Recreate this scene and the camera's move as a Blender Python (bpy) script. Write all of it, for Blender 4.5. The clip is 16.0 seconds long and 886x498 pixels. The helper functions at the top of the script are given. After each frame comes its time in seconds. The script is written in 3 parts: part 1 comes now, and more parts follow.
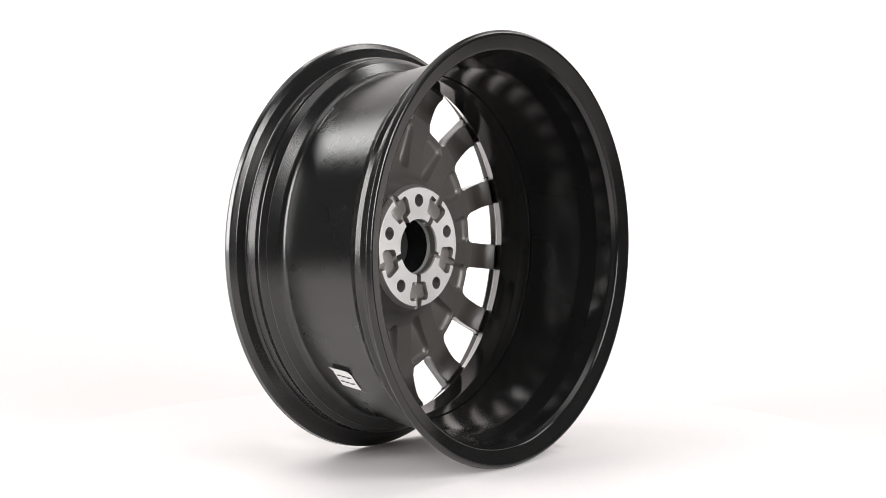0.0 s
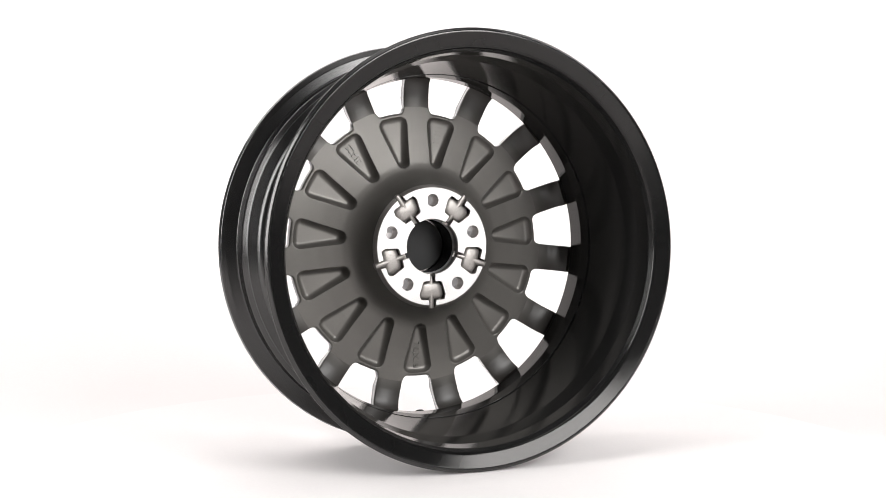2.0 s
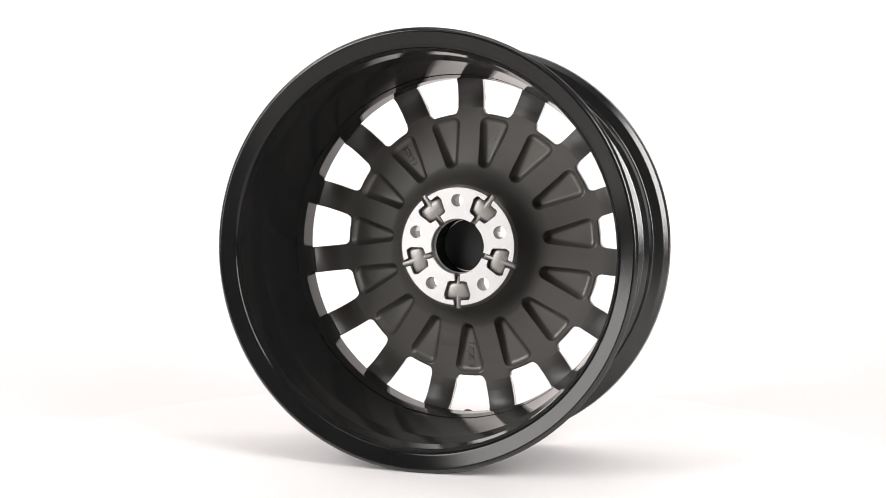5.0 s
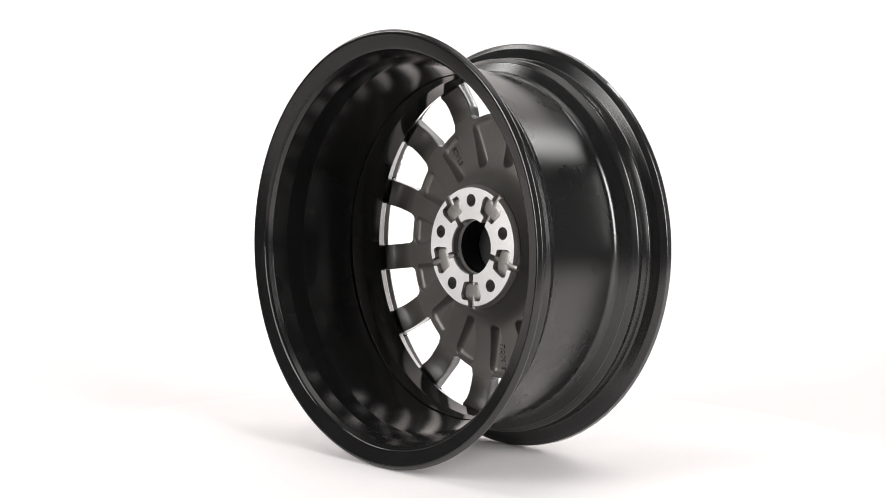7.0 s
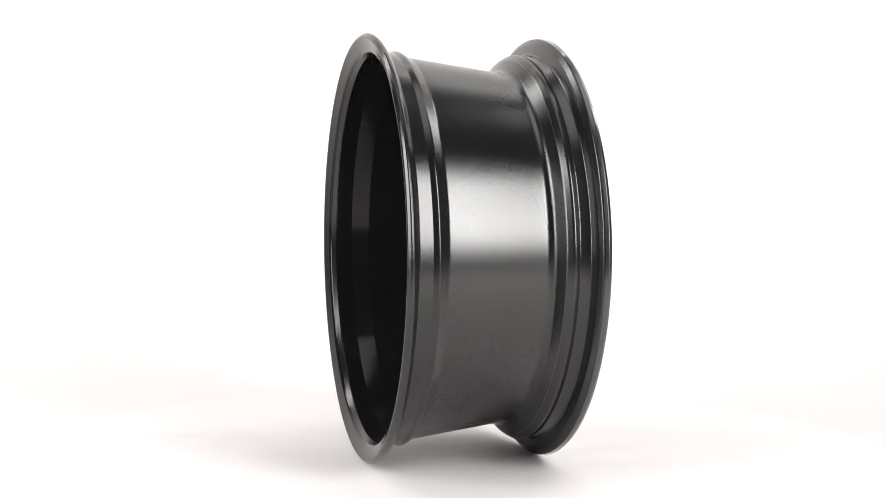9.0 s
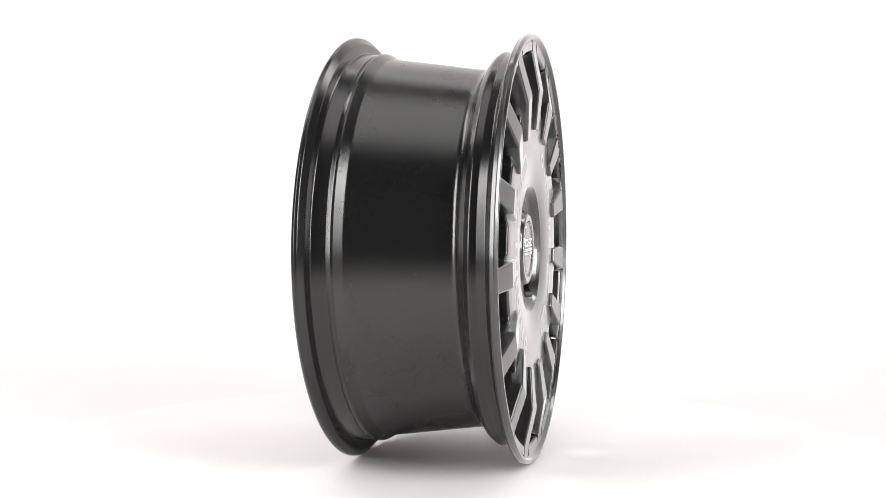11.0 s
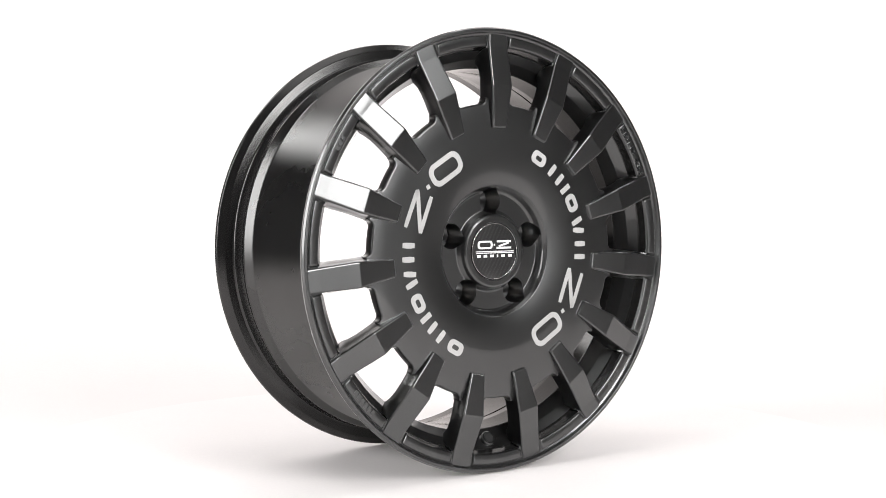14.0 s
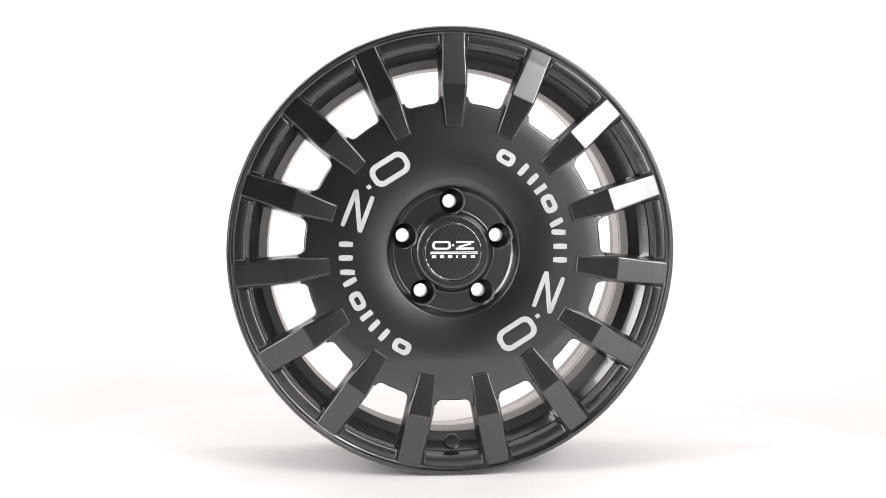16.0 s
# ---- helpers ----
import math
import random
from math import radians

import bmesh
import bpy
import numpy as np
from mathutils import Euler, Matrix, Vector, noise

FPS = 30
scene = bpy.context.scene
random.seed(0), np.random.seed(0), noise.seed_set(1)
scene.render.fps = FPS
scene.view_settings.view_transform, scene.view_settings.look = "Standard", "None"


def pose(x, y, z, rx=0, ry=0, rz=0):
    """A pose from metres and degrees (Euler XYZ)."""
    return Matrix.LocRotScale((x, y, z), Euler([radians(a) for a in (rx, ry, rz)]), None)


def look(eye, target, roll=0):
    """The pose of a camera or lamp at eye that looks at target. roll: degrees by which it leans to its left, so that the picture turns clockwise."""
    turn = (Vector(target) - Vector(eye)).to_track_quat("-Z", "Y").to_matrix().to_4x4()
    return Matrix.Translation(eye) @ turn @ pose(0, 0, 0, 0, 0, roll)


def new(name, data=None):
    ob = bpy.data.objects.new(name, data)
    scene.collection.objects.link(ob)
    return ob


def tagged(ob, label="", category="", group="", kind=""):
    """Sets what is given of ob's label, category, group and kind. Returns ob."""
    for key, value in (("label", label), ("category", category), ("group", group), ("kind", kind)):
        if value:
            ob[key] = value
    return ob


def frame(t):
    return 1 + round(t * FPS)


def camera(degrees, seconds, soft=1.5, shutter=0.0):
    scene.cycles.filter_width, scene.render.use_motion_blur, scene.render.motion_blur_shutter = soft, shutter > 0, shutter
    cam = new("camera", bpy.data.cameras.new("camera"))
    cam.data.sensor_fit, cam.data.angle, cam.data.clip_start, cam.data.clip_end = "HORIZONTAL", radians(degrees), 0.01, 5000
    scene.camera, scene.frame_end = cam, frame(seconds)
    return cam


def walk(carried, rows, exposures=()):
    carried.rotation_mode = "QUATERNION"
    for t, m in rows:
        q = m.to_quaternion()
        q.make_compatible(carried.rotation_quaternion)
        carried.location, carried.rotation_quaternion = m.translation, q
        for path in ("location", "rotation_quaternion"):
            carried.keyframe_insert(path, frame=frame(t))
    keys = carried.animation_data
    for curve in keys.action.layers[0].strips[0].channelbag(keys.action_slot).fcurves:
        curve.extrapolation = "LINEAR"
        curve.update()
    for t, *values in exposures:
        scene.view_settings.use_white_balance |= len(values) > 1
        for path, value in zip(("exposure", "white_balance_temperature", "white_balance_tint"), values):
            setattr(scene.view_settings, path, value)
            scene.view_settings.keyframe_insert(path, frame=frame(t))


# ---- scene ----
R = 0.246                      # flange radius of an 18 inch wheel
cam = camera(37.59, 16.0, soft=0.85)
CAM_POSE = pose(0, -1.5385, R + 0.0679, 90 - 2.578, 0, 0.082)
walk(cam, [(0.0, CAM_POSE), (16.0, CAM_POSE)])


def turn(t):
    """Turn of the turntable in degrees at t seconds."""
    return 14.041 * (t - 3.624) + 0.0067 * ((t - 8) ** 2 - 64)


# ---- light ----
world = bpy.data.worlds.new("studio")
scene.world = world
world.use_nodes = True
world.node_tree.nodes["Background"].inputs[0].default_value = (1.0, 0.98, 0.96, 1)
world.node_tree.nodes["Background"].inputs[1].default_value = 0.02
scene.view_settings.exposure = -0.42


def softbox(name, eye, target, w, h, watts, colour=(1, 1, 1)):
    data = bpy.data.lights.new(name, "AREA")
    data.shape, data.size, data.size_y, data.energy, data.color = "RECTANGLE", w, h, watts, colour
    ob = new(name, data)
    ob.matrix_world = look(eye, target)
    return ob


softbox("softbox_right", (1.33, -1.57, 1.06), (0, 0, 0.33), 0.78, 1.55, 77, (1, 0.988, 0.985))
softbox("softbox_left", (-1.75, -1.20, 1.02), (0, 0, 0.33), 0.85, 1.75, 68, (1, 0.988, 0.985))
softbox("strip_right", (1.40, 0.70, 1.85), (0, 0.0, 0.0), 0.34, 1.1, 15, (1, 0.988, 0.985))
softbox("strip_left", (-1.40, 0.70, 1.85), (0, 0.0, 0.0), 0.34, 1.1, 15, (1, 0.988, 0.985))
# Added fill without a known overhead source: lifts the white floor, thins the shadows.
softbox("added_top_fill", (0, -0.35, 2.45), (0, -0.30, 0), 1.3, 1.5, 13, (1, 0.985, 0.98))
softbox("backdrop_light", (0, 0.80, 1.70), (0, 1.30, 0.75), 1.3, 0.3, 6, (1, 0.99, 0.988))


# ---- materials ----
def material(name, colour, rough=0.5, metal=0.0, coat=0.0, coat_rough=0.1, grain=0.1, grain_scale=400.0, bump=0.0,
             bump_scale=900.0, rough_var=0.08, wear_scale=9.0, wear=0.12):
    """Principled surface with colour grain, large soft variation and fine relief at object scale."""
    m = bpy.data.materials.new(name)
    m.use_nodes = True
    n, l = m.node_tree.nodes, m.node_tree.links
    b = n["Principled BSDF"]
    b.inputs["Metallic"].default_value = metal
    b.inputs["Coat Weight"].default_value = coat
    b.inputs["Coat Roughness"].default_value = coat_rough
    tc = n.new("ShaderNodeTexCoord")

    def noise_of(scale, detail):
        t = n.new("ShaderNodeTexNoise")
        t.inputs["Scale"].default_value, t.inputs["Detail"].default_value = scale, detail
        l.new(tc.outputs["Object"], t.inputs["Vector"])
        return t.outputs["Fac"]

    def ranged(src, lo, hi):
        r = n.new("ShaderNodeMapRange")
        r.inputs["From Min"].default_value, r.inputs["From Max"].default_value = 0.3, 0.7
        r.inputs["To Min"].default_value, r.inputs["To Max"].default_value = lo, hi
        l.new(src, r.inputs["Value"])
        return r.outputs["Result"]

    fine, wide = noise_of(grain_scale, 2), noise_of(wear_scale, 4)
    mul = n.new("ShaderNodeMath")
    mul.operation = "MULTIPLY"
    l.new(ranged(fine, 1 - grain, 1 + grain), mul.inputs[0])
    l.new(ranged(wide, 1 - wear, 1 + wear), mul.inputs[1])
    mix = n.new("ShaderNodeVectorMath")
    mix.operation = "SCALE"
    mix.inputs[0].default_value = colour
    l.new(mul.outputs[0], mix.inputs["Scale"])
    l.new(mix.outputs[0], b.inputs["Base Color"])
    l.new(ranged(wide, rough - rough_var / 2, rough + rough_var / 2), b.inputs["Roughness"])
    if bump:
        bp = n.new("ShaderNodeBump")
        bp.inputs["Strength"].default_value, bp.inputs["Distance"].default_value = bump, 0.0004
        l.new(noise_of(bump_scale, 3), bp.inputs["Height"])
        l.new(bp.outputs[0], b.inputs["Normal"])
    return m




def paint(name, tone, f0, rough, coat, coat_rough, body=0.012, flake=0.12):
    """Metallic paint: a soft reflecting flake layer, a thin clear coat and a dark body."""
    m = bpy.data.materials.new(name)
    m.use_nodes = True
    n, l = m.node_tree.nodes, m.node_tree.links
    n.remove(n["Principled BSDF"])
    tc = n.new("ShaderNodeTexCoord")
    fr = n.new("ShaderNodeFresnel")
    fr.inputs["IOR"].default_value = 1.5

    def spots(scale, lo, hi):
        t, r = n.new("ShaderNodeTexNoise"), n.new("ShaderNodeMapRange")
        t.inputs["Scale"].default_value, t.inputs["Detail"].default_value = scale, 3
        r.inputs["From Min"].default_value, r.inputs["From Max"].default_value = 0.3, 0.7
        r.inputs["To Min"].default_value, r.inputs["To Max"].default_value = lo, hi
        l.new(tc.outputs["Object"], t.inputs["Vector"])
        l.new(t.outputs["Fac"], r.inputs["Value"])
        return r.outputs["Result"]

    def scaled(colour, factor):
        v = n.new("ShaderNodeVectorMath")
        v.operation = "SCALE"
        v.inputs[0].default_value = colour
        l.new(factor, v.inputs["Scale"])
        return v.outputs[0]

    edge = n.new("ShaderNodeMapRange")
    edge.inputs["From Min"].default_value, edge.inputs["From Max"].default_value = 0.04, 1.0
    edge.inputs["To Min"].default_value, edge.inputs["To Max"].default_value = f0, 0.75
    l.new(fr.outputs[0], edge.inputs["Value"])
    fl = n.new("ShaderNodeMath")
    fl.operation = "MULTIPLY"
    l.new(edge.outputs["Result"], fl.inputs[0])
    if flake:
        l.new(spots(1800, 1 - flake, 1 + flake), fl.inputs[1])
    else:
        l.new(spots(11, 0.96, 1.04), fl.inputs[1])
    g = n.new("ShaderNodeBsdfGlossy")
    g.distribution = "BECKMANN"
    l.new(scaled(tone, fl.outputs[0]), g.inputs["Color"])
    l.new(spots(14, rough - 0.015, rough + 0.015), g.inputs["Roughness"])
    c = n.new("ShaderNodeBsdfGlossy")
    c.distribution = "BECKMANN"
    c.inputs["Roughness"].default_value = coat_rough
    cm = n.new("ShaderNodeMath")
    cm.operation = "MULTIPLY"
    cm.inputs[1].default_value = coat
    l.new(fr.outputs[0], cm.inputs[0])
    l.new(scaled((1, 1, 1), cm.outputs[0]), c.inputs["Color"])
    d = n.new("ShaderNodeBsdfDiffuse")
    l.new(scaled((body, body, body), spots(9, 0.85, 1.15)), d.inputs["Color"])
    a1, a2 = n.new("ShaderNodeAddShader"), n.new("ShaderNodeAddShader")
    l.new(g.outputs[0], a1.inputs[0])
    if coat:
        l.new(c.outputs[0], a1.inputs[1])
    l.new(a1.outputs[0], a2.inputs[0])
    l.new(d.outputs[0], a2.inputs[1])
    l.new(a2.outputs[0], n["Material Output"].inputs["Surface"])
    return m


M_PAINT = paint("graphite_paint", (0.98, 1.0, 1.0), 0.068, 0.35, 0.75, 0.06, 0.007)
M_BARREL = paint("barrel_paint", (1.0, 1.0, 0.99), 0.064, 0.28, 0.0, 0.2, 0.006, 0.0)
M_FLANGE = paint("flange_paint", (1.0, 0.99, 0.98), 0.047, 0.25, 0.06, 0.12, 0.009, 0.0)
M_INNER = paint("barrel_inner_paint", (1.0, 0.98, 0.96), 0.020, 0.14, 0.0, 0.06, 0.007, 0.0)
M_BACK = material("satin_back_paint", (0.119, 0.113, 0.104), 0.42, 0.50, 0.04, 0.3, 0.15, 1200, 0.08, 1000)
M_SPRAY = material("oversprayed_back_paint", (0.119, 0.113, 0.104), 0.42, 0.50, 0.04, 0.3, 0.15, 1200, 0.08, 1000)


def overspray(m):
    """Black barrel paint that fades over the outer ends of the spokes' backs."""
    n, l = m.node_tree.nodes, m.node_tree.links
    b = n["Principled BSDF"]
    old = b.inputs["Base Color"].links[0].from_socket
    tc, sep = n.new("ShaderNodeTexCoord"), n.new("ShaderNodeSeparateXYZ")
    r, mx = n.new("ShaderNodeMapRange"), n.new("ShaderNodeMix")
    l.new(tc.outputs["Object"], sep.inputs[0])
    l.new(sep.outputs["Z"], r.inputs["Value"])
    r.interpolation_type = "SMOOTHSTEP"
    r.inputs["From Min"].default_value, r.inputs["From Max"].default_value = R + 0.158, R + 0.190
    mx.data_type = "RGBA"
    l.new(r.outputs["Result"], mx.inputs["Factor"])
    l.new(old, mx.inputs["A"])
    mx.inputs["B"].default_value = (0.022, 0.019, 0.016, 1)
    l.new(mx.outputs["Result"], b.inputs["Base Color"])
    dull = n.new("ShaderNodeMapRange")
    dull.inputs["To Min"].default_value, dull.inputs["To Max"].default_value = b.inputs["Metallic"].default_value, 0.0
    l.new(r.outputs["Result"], dull.inputs["Value"])
    l.new(dull.outputs["Result"], b.inputs["Metallic"])


overspray(M_SPRAY)
M_ALU = material("machined_aluminium", (0.66, 0.65, 0.64), 0.58, 0.6, 0, 0.1, 0.12, 700, 0.25, 500, 0.14)
M_CAST = material("cast_pocket_paint", (0.27, 0.255, 0.24), 0.42, 0.7, 0, 0.1, 0.2, 700, 0.25, 700)
M_BLACK = material("black_plastic", (0.005, 0.005, 0.005), 0.7)
M_LETTER = material("grey_print", (0.43, 0.43, 0.425), 0.45, 0.1, 0.2, 0.15, 0.05)
M_SILVER = material("silver_print", (0.80, 0.80, 0.80), 0.4, 0.0, 0.3, 0.1, 0.03)
M_CHROME = material("chrome", (0.45, 0.45, 0.45), 0.22, 1.0, 0, 0.1, 0.03)
M_STICKER = material("white_paper", (0.82, 0.82, 0.80), 0.5, 0, 0, 0.1, 0.03)
M_INK = material("black_ink", (0.03, 0.03, 0.03), 0.6)
M_TABLE = material("white_laminate", (0.780, 0.754, 0.748), 0.68, 0, 0, 0.1, 0.01, 300, 0.0, 900, 0.06, 3, 0.015)
M_SWEEP = material("white_paper_sweep", (0.762, 0.729, 0.723), 0.7, 0, 0, 0.1, 0.01, 200, 0.0, 900, 0.04, 1.5, 0.015)
M_ROOM = material("grey_studio_paint", (0.18, 0.178, 0.176), 0.8, 0, 0, 0.1, 0.05, 40, 0.1, 200, 0.05, 2, 0.1)


def carbon():
    m = bpy.data.materials.new("carbon_weave")
    m.use_nodes = True
    n, l = m.node_tree.nodes, m.node_tree.links
    b = n["Principled BSDF"]
    tc = n.new("ShaderNodeTexCoord")
    mp = n.new("ShaderNodeMapping")
    mp.inputs["Rotation"].default_value = (0, radians(28), 0)
    w = n.new("ShaderNodeTexWave")
    w.inputs["Scale"].default_value, w.inputs["Distortion"].default_value = 70, 0.0
    w2 = n.new("ShaderNodeTexChecker")
    w2.inputs["Scale"].default_value = 900
    w2.inputs["Color1"].default_value, w2.inputs["Color2"].default_value = (0.002, 0.002, 0.002, 1), (0.03, 0.03, 0.03, 1)
    mx = n.new("ShaderNodeMix")
    mx.data_type = "RGBA"
    mx.inputs["A"].default_value = (0.002, 0.002, 0.002, 1)
    l.new(tc.outputs["Object"], mp.inputs["Vector"])
    l.new(mp.outputs[0], w.inputs["Vector"])
    l.new(mp.outputs[0], w2.inputs["Vector"])
    l.new(w.outputs["Fac"], mx.inputs["Factor"])
    l.new(w2.outputs["Color"], mx.inputs["B"])
    l.new(mx.outputs["Result"], b.inputs["Base Color"])
    b.inputs["Roughness"].default_value = 0.35
    b.inputs["Coat Weight"].default_value = 1.0
    b.inputs["Coat Roughness"].default_value = 0.04
    return m


M_CARBON = carbon()


# ---- mesh tools ----
def finish(bm, name, mats, angle=30):
    bmesh.ops.recalc_face_normals(bm, faces=bm.faces[:])
    me = bpy.data.meshes.new(name)
    bm.to_mesh(me)
    bm.free()
    for m in mats if isinstance(mats, (list, tuple)) else [mats]:
        me.materials.append(m)
    me.shade_smooth()
    me.set_sharp_from_angle(angle=radians(angle))
    return me


def part(name, bm, mats, parent, label="", angle=30):
    ob = new(name, finish(bm, name, mats, angle))
    ob.parent = parent
    return tagged(ob, label)


def rounded(points, steps=5):
    """Closed outline from (x, y, corner radius): every corner with a radius becomes an arc."""
    out = []
    n = len(points)
    for i, (x, y, rad) in enumerate(points):
        p = Vector((x, y))
        if rad <= 0:
            out.append(p)
            continue
        a, c = Vector(points[i - 1][:2]) - p, Vector(points[(i + 1) % n][:2]) - p
        la, lc = a.length, c.length
        a.normalize(), c.normalize()
        half = math.acos(max(-1, min(1, a.dot(c)))) / 2
        if half > radians(89):
            out.append(p)
            continue
        cut = min(rad / math.tan(half), 0.40 * la, 0.40 * lc)
        r = cut * math.tan(half)
        centre = p + (a + c).normalized() * (r / math.sin(half))
        s, e = p + a * cut - centre, p + c * cut - centre
        sweep = math.atan2(s.x * e.y - s.y * e.x, s.dot(e))
        out.append(p + a * cut * 1.12)
        for k in range(steps + 1):
            t = sweep * k / steps
            out.append(centre + Vector((s.x * math.cos(t) - s.y * math.sin(t), s.x * math.sin(t) + s.y * math.cos(t))))
        out.append(p + c * cut * 1.12)
    return out


CENTRE = Vector((0, 0, R))


def at(r, deg, a):
    """A point of the wheel: radius, angle round the axle, place along the axle (front is plus)."""
    return Vector((r * math.cos(radians(deg)), a, R + r * math.sin(radians(deg))))


def lathe(profile, segs=240):
    """Solid of revolution about the axle from a closed outline of (a, r)."""
    bm = bmesh.new()
    rings = [[bm.verts.new(at(q.y, 360 * s / segs, q.x)) for q in profile] for s in range(segs)]
    n = len(profile)
    for s in range(segs):
        u, v = rings[s], rings[(s + 1) % segs]
        for i in range(n):
            j = (i + 1) % n
            bm.faces.new((u[i], u[j], v[j], v[i]))
    return bm


def plane_frame(deg, r, a, up, front=True):
    """Matrix whose x, y, z are writing direction, letter height and outward normal, at a place on the wheel."""
    n = Vector((0, 1 if front else -1, 0))
    rt = up.cross(n)
    m = Matrix((rt, up, n)).transposed().to_4x4()
    m.translation = at(r, deg, a)
    return m


def slab(bm, outline, m, depth, hole=None, mat=0):
    """Adds a flat plate of the outline (x, y), standing depth proud of the plane m, to bm; hole: an inner outline with as many points."""
    top = [bm.verts.new(m @ Vector((p.x, p.y, depth))) for p in outline]
    low = [bm.verts.new(m @ Vector((p.x, p.y, -depth * 0.3))) for p in outline]
    n = len(outline)
    made = []
    for i in range(n):
        made.append(bm.faces.new((top[i], low[i], low[(i + 1) % n], top[(i + 1) % n])))
    if hole:
        t2 = [bm.verts.new(m @ Vector((p.x, p.y, depth))) for p in hole]
        l2 = [bm.verts.new(m @ Vector((p.x, p.y, -depth * 0.3))) for p in hole]
        for i in range(n):
            j = (i + 1) % n
            made.append(bm.faces.new((t2[i], t2[j], l2[j], l2[i])))
            made.append(bm.faces.new((top[i], top[j], t2[j], t2[i])))
            made.append(bm.faces.new((low[i], l2[i], l2[j], low[j])))
    else:
        made.append(bm.faces.new(top))
        made.append(bm.faces.new(low[::-1]))
    for f in made:
        f.material_index = mat


def bar(w, h, rad=0.0003, cx=0, cy=0, lean=0):
    """Outline of a bar w by h about (cx, cy), turned by lean degrees."""
    c, s = math.cos(radians(lean)), math.sin(radians(lean))
    pts = rounded([(-w / 2, -h / 2, rad), (w / 2, -h / 2, rad), (w / 2, h / 2, rad), (-w / 2, h / 2, rad)], 3)
    return [Vector((cx + p.x * c - p.y * s, cy + p.x * s + p.y * c)) for p in pts]


def between(p, q, w, rad=0.0004):
    d = Vector(q) - Vector(p)
    return bar(d.length, w, rad, (p[0] + q[0]) / 2, (p[1] + q[1]) / 2, math.degrees(math.atan2(d.y, d.x)))


def cut(ob, make):
    """Takes the volume that make(turn) returns out of ob; a cutter that fails is turned a little and tried again."""
    top = max(v.co.y for v in ob.data.vertices) + 0.002
    for tries in range(8):
        c = make(0.031 + 0.017 * tries)
        md = ob.modifiers.new("cut", "BOOLEAN")
        md.operation, md.solver, md.object = "DIFFERENCE", "EXACT", c
        me = bpy.data.meshes.new_from_object(ob.evaluated_get(bpy.context.evaluated_depsgraph_get()))
        ob.modifiers.clear()
        bpy.data.objects.remove(c)
        ys = [v.co.y for v in me.vertices]
        if ys and max(ys) < top and min(ys) > 0.04 and len(me.vertices) != len(ob.data.vertices):
            ob.data = me
            return


def rod(stations, segs=16):
    """Closed round rod through (centre, axis direction, radius) stations."""
    bm = bmesh.new()
    rings = []
    for c, d, r in stations:
        d = d.normalized()
        u = d.cross(Vector((0.3, 0.5, 0.81))).normalized()
        v = d.cross(u)
        rings.append([bm.verts.new(c + u * (r * math.cos(2 * math.pi * k / segs)) + v * (r * math.sin(2 * math.pi * k / segs))) for k in range(segs)])
    for a, b in zip(rings, rings[1:]):
        for k in range(segs):
            bm.faces.new((a[k], a[(k + 1) % segs], b[(k + 1) % segs], b[k]))
    bm.faces.new(rings[0][::-1])
    bm.faces.new(rings[-1])
    return bm


def glyphs(text, size, depth):
    """Mesh of raised writing, centred, in the built-in font."""
    cu = bpy.data.curves.new("writing", "FONT")
    cu.body, cu.size, cu.extrude, cu.align_x, cu.align_y = text, size, depth, "CENTER", "CENTER"
    cu.resolution_u = 3
    ob = new("writing", cu)
    me = bpy.data.meshes.new_from_object(ob.evaluated_get(bpy.context.evaluated_depsgraph_get()))
    bpy.data.objects.remove(ob)
    return me


# ---- studio: room, sweep, turntable ----
def box_room():
    x0, x1, y0, y1, z0, z1, th = -3.2, 3.2, -3.6, 1.9, -0.0305, 2.9, 0.1
    spans = {
        "floor": ((x0, y0, z0 - th), (x1, y1, z0)),
        "ceiling": ((x0, y0, z1), (x1, y1, z1 + th)),
        "wall_north": ((x0, y1, z0), (x1, y1 + th, z1)),
        "wall_south": ((x0, y0 - th, z0), (x1, y0, z1)),
        "wall_west": ((x0 - th, y0, z0), (x0, y1, z1)),
        "wall_east": ((x1, y0, z0), (x1 + th, y1, z1)),
    }
    for name, (a, b) in spans.items():
        bm = bmesh.new()
        bmesh.ops.create_cube(bm, size=1)
        for v in bm.verts:
            v.co = Vector([(p + q) / 2 + c * (q - p) for p, q, c in zip(a, b, v.co)])
        tagged(new(name, finish(bm, name, M_ROOM)), "plain grey matt painted studio " + name.split("_")[0], name.split("_")[0], kind="structure")


def sweep():
    """Seamless white backdrop: table surface that curves up into the wall."""
    line = [(-1.25, -0.02)] + [(0.62 + 0.68 * math.sin(radians(k)), 0.66 - 0.68 * math.cos(radians(k))) for k in range(0, 91, 5)] + [(1.3, 2.6)]
    bm = bmesh.new()
    cols = []
    for x in (-1.9, 1.9):
        for off in (0, -0.01):
            cols.append([bm.verts.new((x, y - (off if z > 0.4 else 0), z + (off if z <= 0.4 else 0))) for y, z in line])
    a, a2, b, b2 = cols
    for i in range(len(line) - 1):
        bm.faces.new((a[i], b[i], b[i + 1], a[i + 1]))
        bm.faces.new((a2[i], a2[i + 1], b2[i + 1], b2[i]))
        bm.faces.new((a[i], a[i + 1], a2[i + 1], a2[i]))
        bm.faces.new((b[i], b2[i], b2[i + 1], b[i + 1]))
    bm.faces.new((a[0], a2[0], b2[0], b[0]))
    bm.faces.new((a[-1], b[-1], b2[-1], a2[-1]))
    tagged(new("backdrop", finish(bm, "backdrop", M_SWEEP)), "seamless white paper backdrop curving up from the table", "backdrop", kind="structure")


